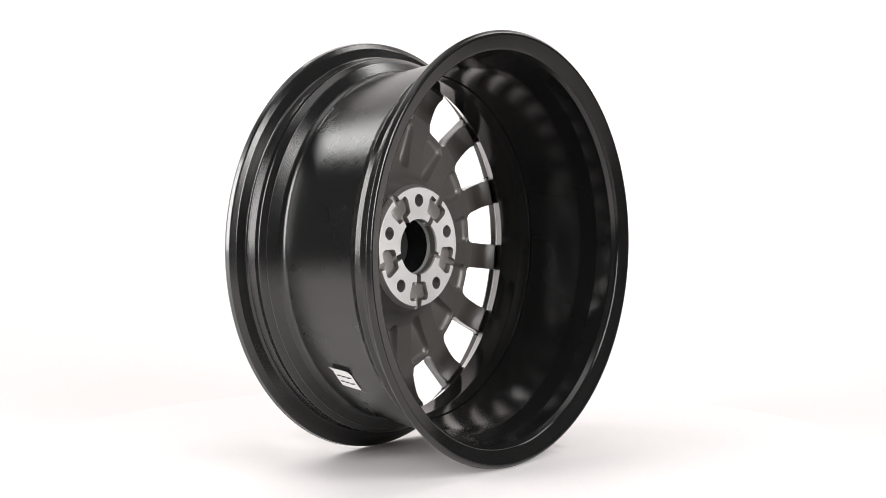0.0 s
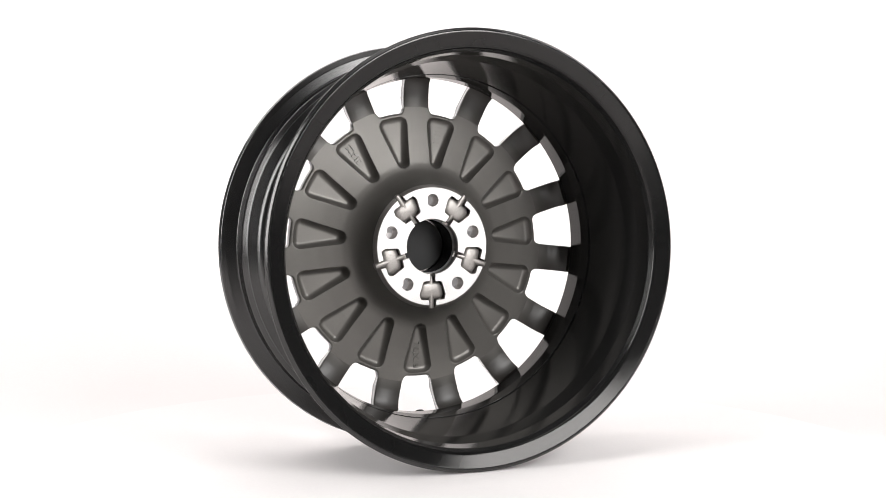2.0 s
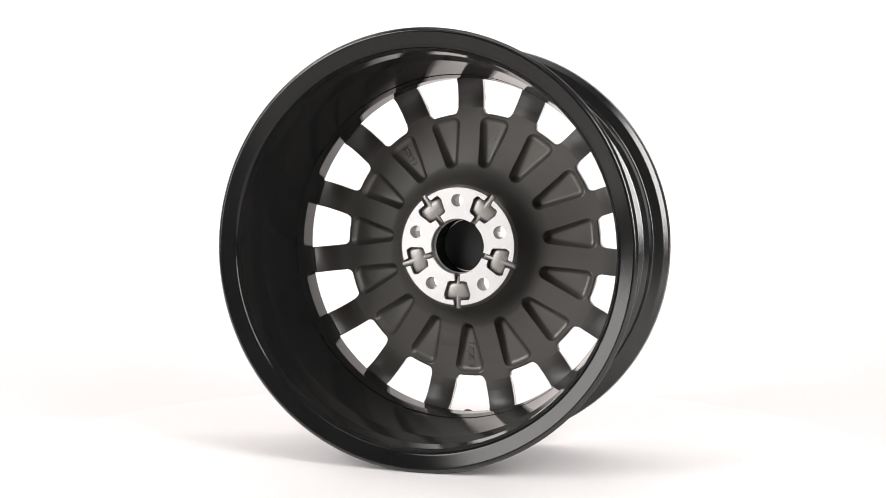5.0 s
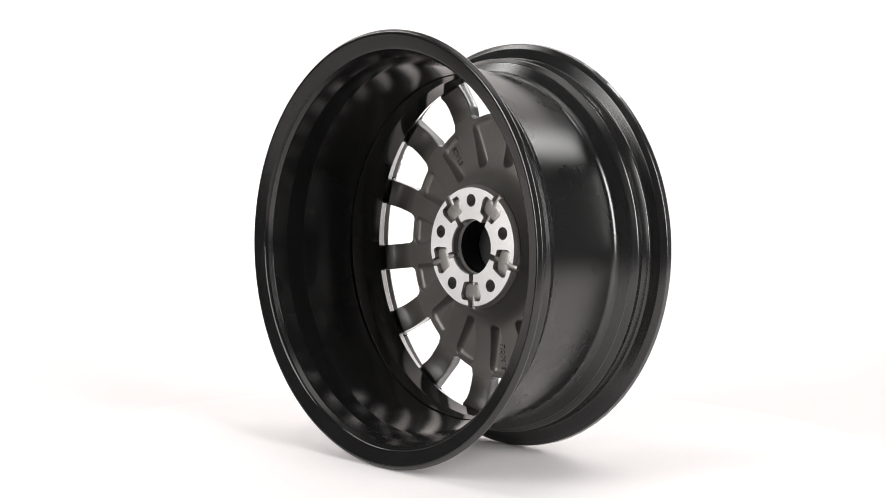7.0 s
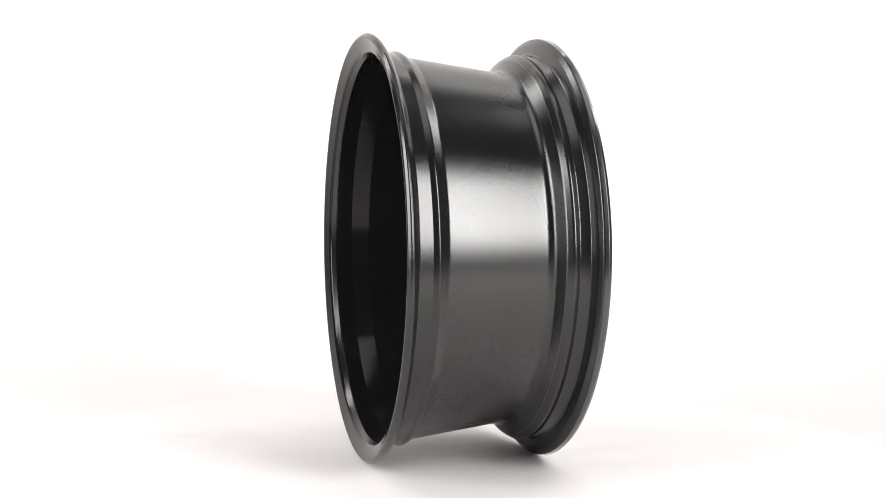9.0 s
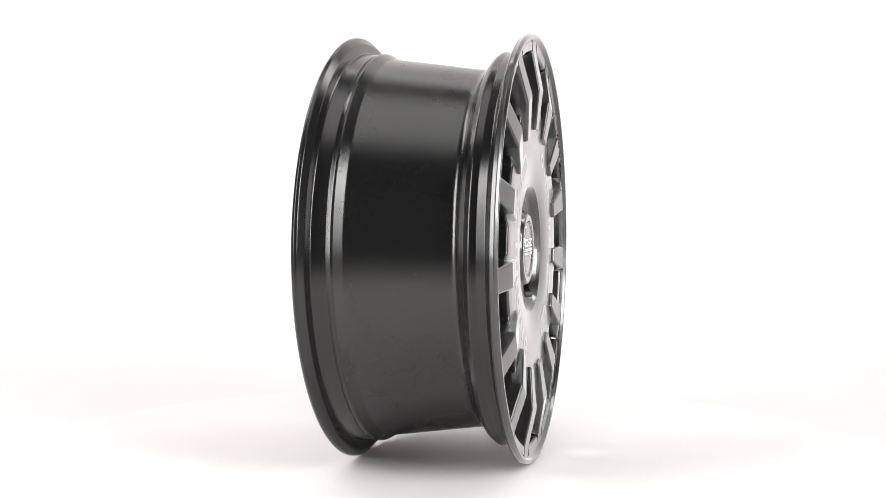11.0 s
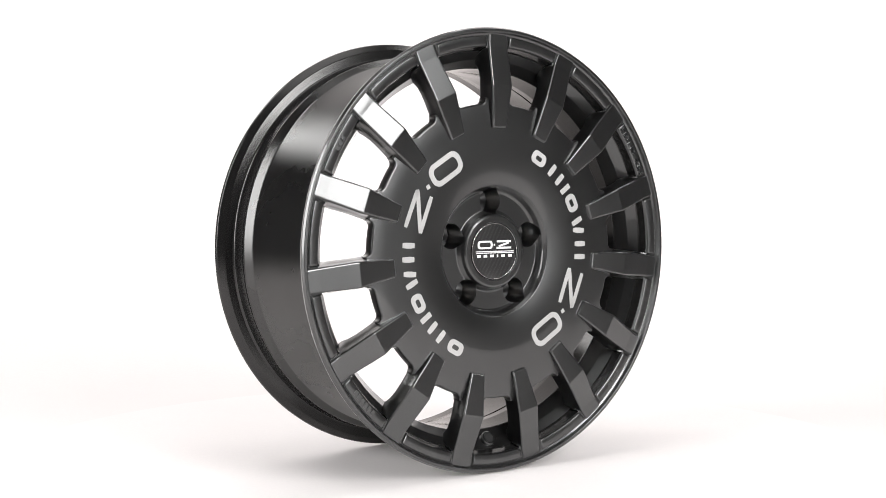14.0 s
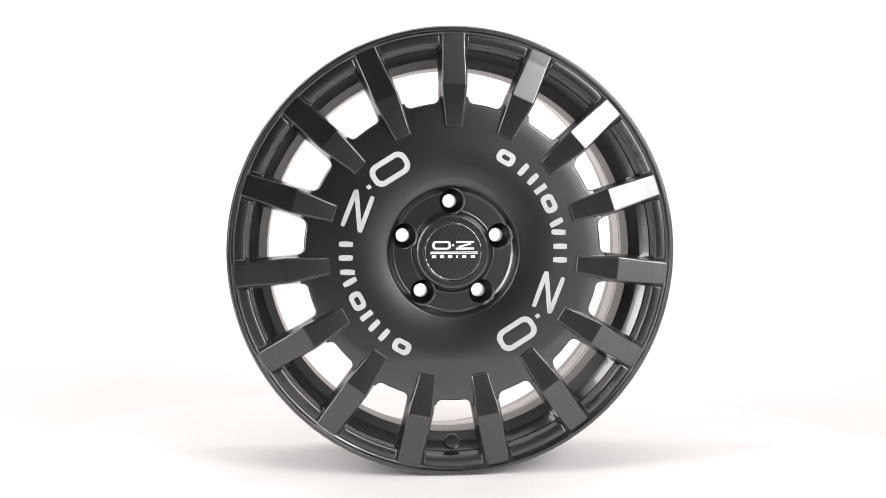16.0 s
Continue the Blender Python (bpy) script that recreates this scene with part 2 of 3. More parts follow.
def disc_plate(radius, z0, z1, rad=0.003, segs=160):
    prof = rounded([(0.0, z0, 0), (radius, z0, rad), (radius, z1, rad), (0.0, z1, 0)])
    bm = bmesh.new()
    rings = [[bm.verts.new((p.x * math.cos(2 * math.pi * s / segs), p.x * math.sin(2 * math.pi * s / segs), p.y)) for p in prof[1:-1]] for s in range(segs)]
    for s in range(segs):
        u, v = rings[s], rings[(s + 1) % segs]
        for i in range(len(u) - 1):
            bm.faces.new((u[i], v[i], v[i + 1], u[i + 1]))
    bm.faces.new([r[-1] for r in rings])
    bm.faces.new([r[0] for r in rings][::-1])
    return bm


box_room()
sweep()
turntable = tagged(new("turntable"), "round white laminate turntable flush on the backdrop table", "turntable")
part("plate", disc_plate(0.545, -0.0138, -0.0018), M_TABLE, turntable)
part("bearing", disc_plate(0.12, -0.0198, -0.0140, 0.001, 48), M_BLACK, turntable)

# ---- alloy wheel ----
wheel = tagged(new("alloy_wheel"), "graphite grey fifteen-spoke alloy car wheel standing upright on a turntable", "wheel")

RIM = [(-0.0980, 0.2262, 0.006), (-0.1041, 0.2440, 0.004), (-0.0996, 0.2478, 0.002), (-0.0963, 0.2470, 0.0025), (-0.0905, 0.2400, 0.004),
       (-0.0885, 0.2290, 0.003), (-0.0722, 0.2268, 0.002), (-0.0660, 0.2286, 0.004), (-0.0545, 0.2217, 0.008), (0.0405, 0.2088, 0.05),
       (0.0600, 0.2068, 0.010), (0.0712, 0.2225, 0.008), (0.0775, 0.2276, 0.004), (0.0845, 0.2258, 0.003), (0.0955, 0.2280, 0.003),
       (0.0985, 0.2405, 0.004), (0.1022, 0.2465, 0.003), (0.1076, 0.2478, 0.0015),
       (0.1110, 0.2460, 0.0012), (0.1110, 0.2426, 0.0010), (0.1070, 0.2410, 0.0008), (0.1058, 0.2392, 0.0010), (0.1046, 0.2268, 0.0016),
       (0.0945, 0.2240, 0.0050), (0.0850, 0.2140, 0.0060), (0.0700, 0.2050, 0.0030), (0.0520, 0.2040, 0.004),
       (0.0400, 0.2036, 0.02), (0.0250, 0.2057, 0.0003), (0.0248, 0.2082, 0.0002), (0.0212, 0.2082, 0.0002), (0.0210, 0.2063, 0.0003),
       (-0.0480, 0.2160, 0.03), (-0.0700, 0.2205, 0.008), (-0.0900, 0.2222, 0.004)]


def rim_part():
    bm = lathe(rounded(RIM), 288)
    for f in bm.faces:
        c = f.calc_center_median()
        r = math.hypot(c.x, c.z - R)
        inner = -0.0955 < c.y < 0.0625 and r < max(0.2060, 0.2190 - 0.1433 * (max(c.y, -0.0800) + 0.05))
        face = c.y > 0.0625 and (r < 0.222 and c.y > 0.079 - (r - 0.2056) * 0.9 or c.y > 0.1040 or c.y > 0.1000 and r < 0.2395)
        lip = c.y < -0.0955 and r < 0.2435
        f.material_index = 1 if inner or lip else 2 if face else 3 if -0.0620 < c.y < 0.0665 else 0
    return part("barrel", bm, [M_FLANGE, M_INNER, M_PAINT, M_BARREL], wheel, "graphite barrel with flanges, gloss black inside", 32)


SPOKES = [90 + 24 * k for k in range(15)]
WINDOWS = [102 + 24 * k for k in range(15)]


def rim_pads():
    """Raised pad with rounded corners on the rim's face in each gap between spokes."""
    half, r0, r1, rad = 8.3, 0.2272, 0.2388, 0.0030
    w, h = radians(half) * 0.233, (r1 - r0) / 2

    def ring(inset):
        pts = []
        for cx, cy, a0 in ((w - rad, -h + rad, -90), (w - rad, h - rad, 0), (-w + rad, h - rad, 90), (-w + rad, -h + rad, 180)):
            for k in range(6):
                g = radians(a0 + 18 * k)
                pts.append((cx + (rad - inset) * math.cos(g), cy + (rad - inset) * math.sin(g)))
            if a0 in (-90, 90):
                continue
            # points along the two long sides, so that the pad follows the rim's curve
            sgn = 1 if a0 == 0 else -1
            for k in range(1, 16):
                pts.append((sgn * (w - rad) * (1 - k / 8), sgn * (h - inset)))
        return pts
    bm = bmesh.new()
    rings = []
    for inset, a in ((-0.0008, 0.1040), (0.0, 0.1052), (0.0003, 0.1060), (0.0009, 0.1065), (0.0016, 0.1067)):
        rings.append([bm.verts.new(at(0.233 + y, 90 + math.degrees(x / 0.233), a + y * 0.10)) for x, y in ring(inset)])
    n = len(rings[0])
    for lo, hi in zip(rings, rings[1:]):
        for k in range(n):
            bm.faces.new((lo[k], lo[(k + 1) % n], hi[(k + 1) % n], hi[k]))
    top = rings[-1]
    bm.faces.new(rings[0][::-1])
    bmesh.ops.triangulate(bm, faces=[bm.faces.new(top)])
    me = finish(bm, "rim_pad", M_PAINT, 50)
    for deg in WINDOWS:
        ob = new("rim_pad", me)
        ob.parent = wheel
        ob.matrix_basis = Matrix.Translation(CENTRE) @ Matrix.Rotation(radians(90 - deg), 4, "Y") @ Matrix.Translation(-CENTRE)


def tri_distance(u, v):
    """Distance from (u, v) to a narrow triangle with its tip towards the hub, negative inside."""
    corners = [(0.0, 0.1062), (0.0100, 0.1522), (-0.0100, 0.1522)]
    d2, inside = 9.0, True
    for i in range(3):
        ax, ay = corners[i]
        bx, by = corners[(i + 1) % 3]
        ex, ey, px, py = bx - ax, by - ay, u - ax, v - ay
        t = max(0, min(1, (px * ex + py * ey) / (ex * ex + ey * ey)))
        d2 = min(d2, (px - t * ex) ** 2 + (py - t * ey) ** 2)
        if ex * py - ey * px < 0:
            inside = False
    return -math.sqrt(d2) if inside else math.sqrt(d2)


def smooth(x):
    x = max(0.0, min(1.0, x))
    return x * x * (3 - 2 * x)


BACK_R = np.linspace(0.07, 0.175, 211)
_b = np.interp(BACK_R, [0.0700, 0.0750, 0.0765, 0.080, 0.086, 0.093, 0.101, 0.112, 0.130, 0.150, 0.175],
               [0.0440, 0.0465, 0.0530, 0.0630, 0.0725, 0.0785, 0.0822, 0.0850, 0.0888, 0.0918, 0.0945])
BACK_A = np.convolve(np.pad(_b, 6, "edge"), np.ones(13) / 13, "valid")


def face_a(r):
    """Front of the disc: dished towards the hub, falling away towards the windows."""
    return 0.1068 - 2.2 * max(0.0, 0.117 - r) ** 2 - 2.5 * max(0.0, r - 0.147) ** 2


def centre_disc():
    per, nr = 96, 100
    segs = 15 * per
    sector = []
    rnd = 0.0024
    for q in range(per):
        off = q / per * 24 - 12                  # from the window's middle
        side = 0.167 * radians(12 - abs(off)) - 0.0160
        fil = 0.007
        r_out = 0.1645 + (fil - math.sqrt(max(0, fil ** 2 - (fil - max(side, 0)) ** 2)) if side < fil else 0)
        front, back = [], []
        for i in range(nr + 1):
            g = i / nr
            r = 0.0750 + (r_out - 0.0750) * (1 - (1 - g) ** 1.5)
            e = r_out - r
            drop = rnd - math.sqrt(max(0, rnd * rnd - (rnd - e) ** 2)) if e < rnd else 0
            front.append((r, face_a(r) - drop))
            ab = float(np.interp(r, BACK_R, BACK_A))
            d = tri_distance(r * radians(off), r) - 0.0085
            k = 1 - (1 - max(0.0, min(1.0, -d / 0.0085))) ** 2.4
            floor = 0.0945 + (r - 0.1) * 0.07
            back.append((r, ab + k * (floor - ab) + drop * 0.8 * smooth(side / 0.004)))
        sector.append(front + back[::-1])
    rows = [[at(r, 90 + 360 * s / segs, a) for r, a in sector[s % per]] for s in range(segs)]
    bm = bmesh.new()
    vs = [[bm.verts.new(p) for p in row] for row in rows]
    n = len(vs[0])
    for s in range(segs):
        u, v = vs[s], vs[(s + 1) % segs]
        for i in range(n):
            j = (i + 1) % n
            f = bm.faces.new((u[i], u[j], v[j], v[i]))
            f.material_index = 1 if i > nr else 0
    return part("centre_disc", bm, [M_PAINT, M_BACK], wheel, "flat graphite centre disc with tapered pockets behind", 40)


def spoke_mesh():
    # radius, half width in front, front, half width behind, back
    rows = [(0.1372, 0.0078, 0.1062, 0.0085, 0.1000), (0.1377, 0.0083, 0.1092, 0.0095, 0.1000), (0.1388, 0.0087, 0.1104, 0.0100, 0.1000),
            (0.1500, 0.0097, 0.1116, 0.0120, 0.0990), (0.1600, 0.0107, 0.1126, 0.0160, 0.0950), (0.1655, 0.0113, 0.1131, 0.0166, 0.0938),
            (0.1712, 0.0118, 0.1137, 0.0166, 0.09425), (0.1826, 0.0129, 0.11488, 0.0166, 0.0942), (0.1836, 0.0130, 0.1150, 0.0166, 0.0942),
            (0.1846, 0.0130, 0.11488, 0.0166, 0.0941), (0.1856, 0.01298, 0.1147, 0.0166, 0.0940), (0.1950, 0.0128, 0.1130, 0.0166, 0.0930),
            (0.2030, 0.0126, 0.1115, 0.0167, 0.0905), (0.2090, 0.0124, 0.1103, 0.0168, 0.0850), (0.2170, 0.0122, 0.1088, 0.0168, 0.0860),
            (0.2225, 0.0121, 0.1078, 0.0165, 0.0960), (0.2255, 0.0120, 0.1072, 0.0155, 0.1040), (0.2280, 0.0120, 0.1067, 0.0150, 0.1042),
            (0.2400, 0.0118, 0.1066, 0.0150, 0.1045), (0.2413, 0.0117, 0.1062, 0.0150, 0.1045)]
    bm = bmesh.new()
    rings = []
    for r, hf, af, hb, ab in rows:
        x1, a1 = hf + 0.0010, max(af - 0.0021, ab + 0.0002)
        sec = [(-hb + 0.0015, ab), (-hb + 0.0004, ab + 0.0006), (-hb, ab + 0.0020), (-x1 - 0.38 * (hb - x1), ab + 0.45 * (a1 - ab)), (-x1 - 0.05 * (hb - x1), a1 - 0.12 * (a1 - ab)), (-x1, a1), (-hf - 0.0008, af - 0.0011),
               (-hf - 0.0003, af - 0.0004), (-hf + 0.0006, af), (-hf + 0.0014, af)]
        sec += [(-x, a) for x, a in reversed(sec)]
        rings.append([bm.verts.new((x, a, R + r)) for x, a in sec])
    for a, b in zip(rings, rings[1:]):
        for k in range(len(a)):
            bm.faces.new((a[k], a[(k + 1) % len(a)], b[(k + 1) % len(b)], b[k]))
    bm.faces.new(rings[0])
    bm.faces.new(rings[-1][::-1])
    bmesh.ops.recalc_face_normals(bm, faces=bm.faces[:])
    for f in bm.faces:
        f.material_index = 1 if f.normal.y < -0.5 else 0
    return finish(bm, "spoke", [M_PAINT, M_SPRAY], 38)


def spokes():
    me = spoke_mesh()
    for deg in SPOKES:
        ob = new("spoke", me)
        ob.parent = wheel
        ob.matrix_basis = Matrix.Translation(CENTRE) @ Matrix.Rotation(radians(90 - deg), 4, "Y") @ Matrix.Translation(-CENTRE)


HUB = [(0.0415, 0.0338, 0.0), (0.0415, 0.0716, 0.0010), (0.0450, 0.0738, 0.0010), (0.0480, 0.0752, 0.0), (0.1029, 0.0752, 0.0),
       (0.1028, 0.0737, 0.0014), (0.0990, 0.0710, 0.003), (0.0935, 0.0680, 0.002), (0.0915, 0.0655, 0.0012), (0.0915, 0.0460, 0.002),
       (0.0955, 0.0425, 0.002), (0.0995, 0.0405, 0.002), (0.1006, 0.0385, 0.0010), (0.1006, 0.0328, 0.0005), (0.0985, 0.0322, 0.0),
       (0.0560, 0.0322, 0.0), (0.0520, 0.0332, 0.0), (0.0440, 0.0332, 0.0)]


def stack(layers):
    """Closed solid through outlines with equal point counts: (points, a) from back to front."""
    bm = bmesh.new()
    rings = [[bm.verts.new((p.x, a, R + p.y)) for p in pts] for pts, a in layers]
    n = len(rings[0])
    for lo, hi in zip(rings, rings[1:]):
        for i in range(n):
            bm.faces.new((lo[i], lo[(i + 1) % n], hi[(i + 1) % n], hi[i]))
    bm.faces.new(rings[0][::-1])
    bm.faces.new(rings[-1])
    return new("cutter", finish(bm, "cutter", M_CAST))


def ring_points(r, cx, cy, turned, segs=40):
    return [Vector((cx + r * math.cos(turned + 2 * math.pi * k / segs), cy + r * math.sin(turned + 2 * math.pi * k / segs))) for k in range(segs)]


def polar(u, r, deg):
    """Point at radius r and sideways offset u from the ray at deg."""
    c, s = math.cos(radians(deg)), math.sin(radians(deg))
    return r * c - u * s, r * s + u * c


def pillow(deg, rt=0.0168, rr=0.0114, ra=0.0080, n=20):
    """Soft cushion of cast metal in a pocket of the mounting face."""
    def soft(v):
        return math.copysign(abs(v) ** 0.6, v)
    bm = bmesh.new()
    rings = []
    for i in range(1, n // 2):
        e = math.pi * i / (n // 2) - math.pi / 2
        ring = []
        for k in range(n):
            g = 2 * math.pi * k / n
            x, y = polar(rt * soft(math.cos(e)) * soft(math.cos(g)) * (1.0 + 0.12 * math.sin(g)), 0.0540 + rr * soft(math.cos(e)) * soft(math.sin(g)), deg)
            ring.append(bm.verts.new((x, 0.0525 + ra * soft(math.sin(e)), R + y)))
        rings.append(ring)
    for a, b in zip(rings, rings[1:]):
        for k in range(n):
            bm.faces.new((a[k], a[(k + 1) % n], b[(k + 1) % n], b[k]))
    bm.faces.new(rings[0][::-1])
    bm.faces.new(rings[-1])
    return bm


def hub():
    bm = lathe(rounded(HUB, 4), 160)
    hub_ob = part("hub", bm, [M_PAINT, M_ALU, M_CAST], wheel, "machined bare aluminium mounting face with five bolt holes", 32)
    for k in range(5):
        deg = 90 + 72 * k
        cx, cy = polar(0, 0.0560, deg)
        cut(hub_ob, lambda g: stack([(ring_points(0.0077, cx, cy, g), 0.0300), (ring_points(0.0077, cx, cy, g), 0.0600), (ring_points(0.0143, cx, cy, g), 0.0645), (ring_points(0.0143, cx, cy, g), 0.1300)]))
        shape = [(-0.0120, 0.0425, 0.003), (-0.0036, 0.0420, 0.0), (-0.0036, 0.0300, 0.0), (0.0036, 0.0300, 0.0), (0.0036, 0.0420, 0.0), (0.0120, 0.0425, 0.003), (0.0172, 0.0585, 0.004), (0.0155, 0.0648, 0.003), (0.0050, 0.0652, 0.001),
                 (0.0036, 0.0775, 0.0), (-0.0036, 0.0775, 0.0), (-0.0050, 0.0652, 0.001), (-0.0155, 0.0648, 0.003), (-0.0172, 0.0585, 0.004)]
        cut(hub_ob, lambda g: stack([([Vector(polar(p.x, p.y, deg + 36)) for p in rounded(shape, 4)], a) for a in (0.0300, 0.0515 + g * 0.01)]))
    me = hub_ob.data
    me.materials.clear()
    for m in (M_PAINT, M_ALU, M_CAST, M_INNER):
        me.materials.append(m)
    for f in me.polygons:
        r = math.hypot(f.center.x, f.center.z - R)
        if f.center.y < 0.0420 and f.normal.y < -0.9 or (r < 0.0345 and (f.center.y < 0.0450 or 0.0525 < f.center.y < 0.0565)):
            f.material_index = 1
        elif f.center.y < 0.0530 and r < 0.0755:
            f.material_index = 2
        elif r < 0.034 and f.center.y < 0.099:
            f.material_index = 3
        else:
            f.material_index = 0
    me.shade_smooth()
    me.set_sharp_from_angle(angle=radians(32))
    for k in range(5):
        deg = 126 + 72 * k
        d = at(1, deg, 0) - at(0, deg, 0)
        part("casting_nub", pillow(deg), M_CAST, hub_ob)
        for line in (((0.0360, 0.0013), (0.0366, 0.0026), (0.0400, 0.0031), (0.0440, 0.0038), (0.0500, 0.0042)),
                     ((0.0575, 0.0048), (0.0630, 0.0050), (0.0660, 0.0047), (0.0735, 0.0043), (0.0756, 0.0038), (0.0765, 0.0020))):
            part("casting_stem", rod([(at(r, deg, 0.0490 + 0.7 * max(0.0, w - 0.0043)), d, w) for r, w in line]), M_CAST, hub_ob)
    return hub_ob


def cap():
    body = part("centre_cap", lathe(rounded([(0.0860, 0.0002, 0), (0.0860, 0.0318, 0.001), (0.0988, 0.0318, 0.0005), (0.0988, 0.0002, 0)], 3), 96), M_BLACK, wheel, "round black carbon-weave centre cap with silver emblem")
    part("emblem_disc", lathe(rounded([(0.0990, 0.0001, 0), (0.0990, 0.0305, 0), (0.0994, 0.0305, 0.0002), (0.0998, 0.0200, 0.0), (0.1000, 0.0100, 0), (0.1001, 0.0001, 0)], 3), 96), M_CARBON, body)
    part("rim_ring", lathe(rounded([(0.0992, 0.0306, 0.0002), (0.0992, 0.0316, 0.0002), (0.1007, 0.0314, 0.0004), (0.1007, 0.0307, 0.0004)], 3), 96), M_CHROME, body)
    m = plane_frame(0, 0, 0.1002, Vector((0, 0, 1)))
    k = 0.00086      # emblem unit
    bm = bmesh.new()
    o = rounded([(-27 * k - 0, 3 * k, 5.2 * k), (-3 * k, 3 * k, 5.2 * k), (-3 * k, 13.8 * k, 5.2 * k), (-27 * k, 13.8 * k, 5.2 * k)], 6)
    i = rounded([(-24 * k, 5.4 * k, 2.9 * k), (-6 * k, 5.4 * k, 2.9 * k), (-6 * k, 11.4 * k, 2.9 * k), (-24 * k, 11.4 * k, 2.9 * k)], 6)
    slab(bm, o, m, 0.0003, i)
    part("emblem_ring", bm, M_SILVER, body)
    for p, q, w in (((4, 12.6), (27, 12.6), 2.6), ((3.4, 4.2), (27, 4.2), 2.6), ((7, 6.3), (23, 10.6), 2.4), ((-29.5, -0.3), (31.5, -0.3), 1.2), ((-29.5, -2.2), (31.5, -2.2), 1.2), ((-1.2, 8.4), (1.0, 8.4), 2.2)):
        bm = bmesh.new()
        slab(bm, between((p[0] * k, p[1] * k), (q[0] * k, q[1] * k), w * k, 0.0001), m, 0.0003)
        part("emblem_bar", bm, M_SILVER, body)
    for j, x in enumerate((-25, -14.5, -4, 5, 14, 25.5)):
        bm = bmesh.new()
        slab(bm, bar((2 if j == 3 else 5.5) * k, 3.4 * k, 0.0001, x * k, -6.2 * k), m, 0.0003)
        part("emblem_bar", bm, M_SILVER, body)


def disc_print():
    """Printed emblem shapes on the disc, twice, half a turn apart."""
    front = Matrix(((1, 0, 0, 0), (0, 0, 1, 0.1065), (0, 1, 0, R), (0, 0, 0, 1)))
    for half in (0, 180):
        m = Matrix.Translation(CENTRE) @ Matrix.Rotation(radians(half), 4, "Y") @ Matrix.Translation(-CENTRE) @ front

        def settle(bm):
            """Lays flat print on the dished face."""
            for v in bm.verts:
                v.co.y += face_a(math.hypot(v.co.x, v.co.z - R)) - 0.1065
            part("printed_mark", bm, M_LETTER, wheel)

        def add(outline, hole=None):
            bm = bmesh.new()
            slab(bm, outline, m, 0.0003, hole)
            settle(bm)

        def stroke(p, q, w, n=7):
            bm = bmesh.new()
            d = (q - p).normalized()
            side, rows = Vector((-d.y, d.x)) * (w / 2), []
            for k in range(n + 1):
                c = p.lerp(q, k / n)
                pinch = 0.8 if k in (0, n) else 1.0
                rows.append([bm.verts.new(m @ Vector((c.x + side.x * e * pinch, c.y + side.y * e * pinch, z))) for e, z in ((-1, -0.0001), (-1, 0.0003), (1, 0.0003), (1, -0.0001))])
            for u, v in zip(rows, rows[1:]):
                for k in range(4):
                    bm.faces.new((u[k], u[(k + 1) % 4], v[(k + 1) % 4], v[k]))
            bm.faces.new(rows[0])
            bm.faces.new(rows[-1][::-1])
            settle(bm)

        def turned(pts, cx, cy, lean):
            c, s = math.cos(radians(lean)), math.sin(radians(lean))
            return [Vector((cx + p.x * c - p.y * s, cy + p.x * s + p.y * c)) for p in pts]
        L, W, S = 0.0455, 0.0262, 0.0058
        o = rounded([(-L / 2, -W / 2, 0.0125), (L / 2, -W / 2, 0.0125), (L / 2, W / 2, 0.0125), (-L / 2, W / 2, 0.0125)], 8)
        i = rounded([(-L / 2 + S, -W / 2 + S, 0.0070), (L / 2 - S, -W / 2 + S, 0.0070), (L / 2 - S, W / 2 - S, 0.0070), (-L / 2 + S, W / 2 - S, 0.0070)], 8)
        add(turned(o, 0.0704, 0.0911, -32), turned(i, 0.0704, 0.0911, -32))
        add(bar(0.0045, 0.0045, 0.0004, 0.0935, 0.0715, -32))
        a, b, c, d = Vector((0.1226, 0.0290)), Vector((0.1074, 0.0680)), Vector((0.1036, 0.0222)), Vector((0.0892, 0.0612))
        stroke(a, b, 0.0050)
        stroke(c, d, 0.0050)
        stroke(b + (b - a) * 0.02, c, 0.0050)
        for deg, kind in ((0.8, "bars"), (-13.1, "wedge"), (-26.6, "loop"), (-35.7, "bar"), (-46.0, "bars"), (-60.9, "loop")):
            r, h = 0.1188, 0.0152
            x, y = polar(0, r, deg)
            if kind == "loop":
                W, S = 0.0212, 0.0050
                add(turned(rounded([(-h / 2, -W / 2, 0.0062), (h / 2, -W / 2, 0.0062), (h / 2, W / 2, 0.0062), (-h / 2, W / 2, 0.0062)], 6), x, y, deg),
                    turned(rounded([(S - h / 2, S + 0.001 - W / 2, 0.0026), (h / 2 - S, S + 0.001 - W / 2, 0.0026), (h / 2 - S, W / 2 - S - 0.001, 0.0026), (S - h / 2, W / 2 - S - 0.001, 0.0026)], 6), x, y, deg))
            elif kind == "bar":
                add(bar(h, 0.0060, 0.0006, x, y, deg))
            else:
                for e in (-1, 1):
                    tip = 0.0034 if kind == "wedge" else 0.0074
                    stroke(Vector(polar(e * tip, r - h / 2, deg)), Vector(polar(e * 0.0076, r + h / 2, deg)), 0.0062, 3)


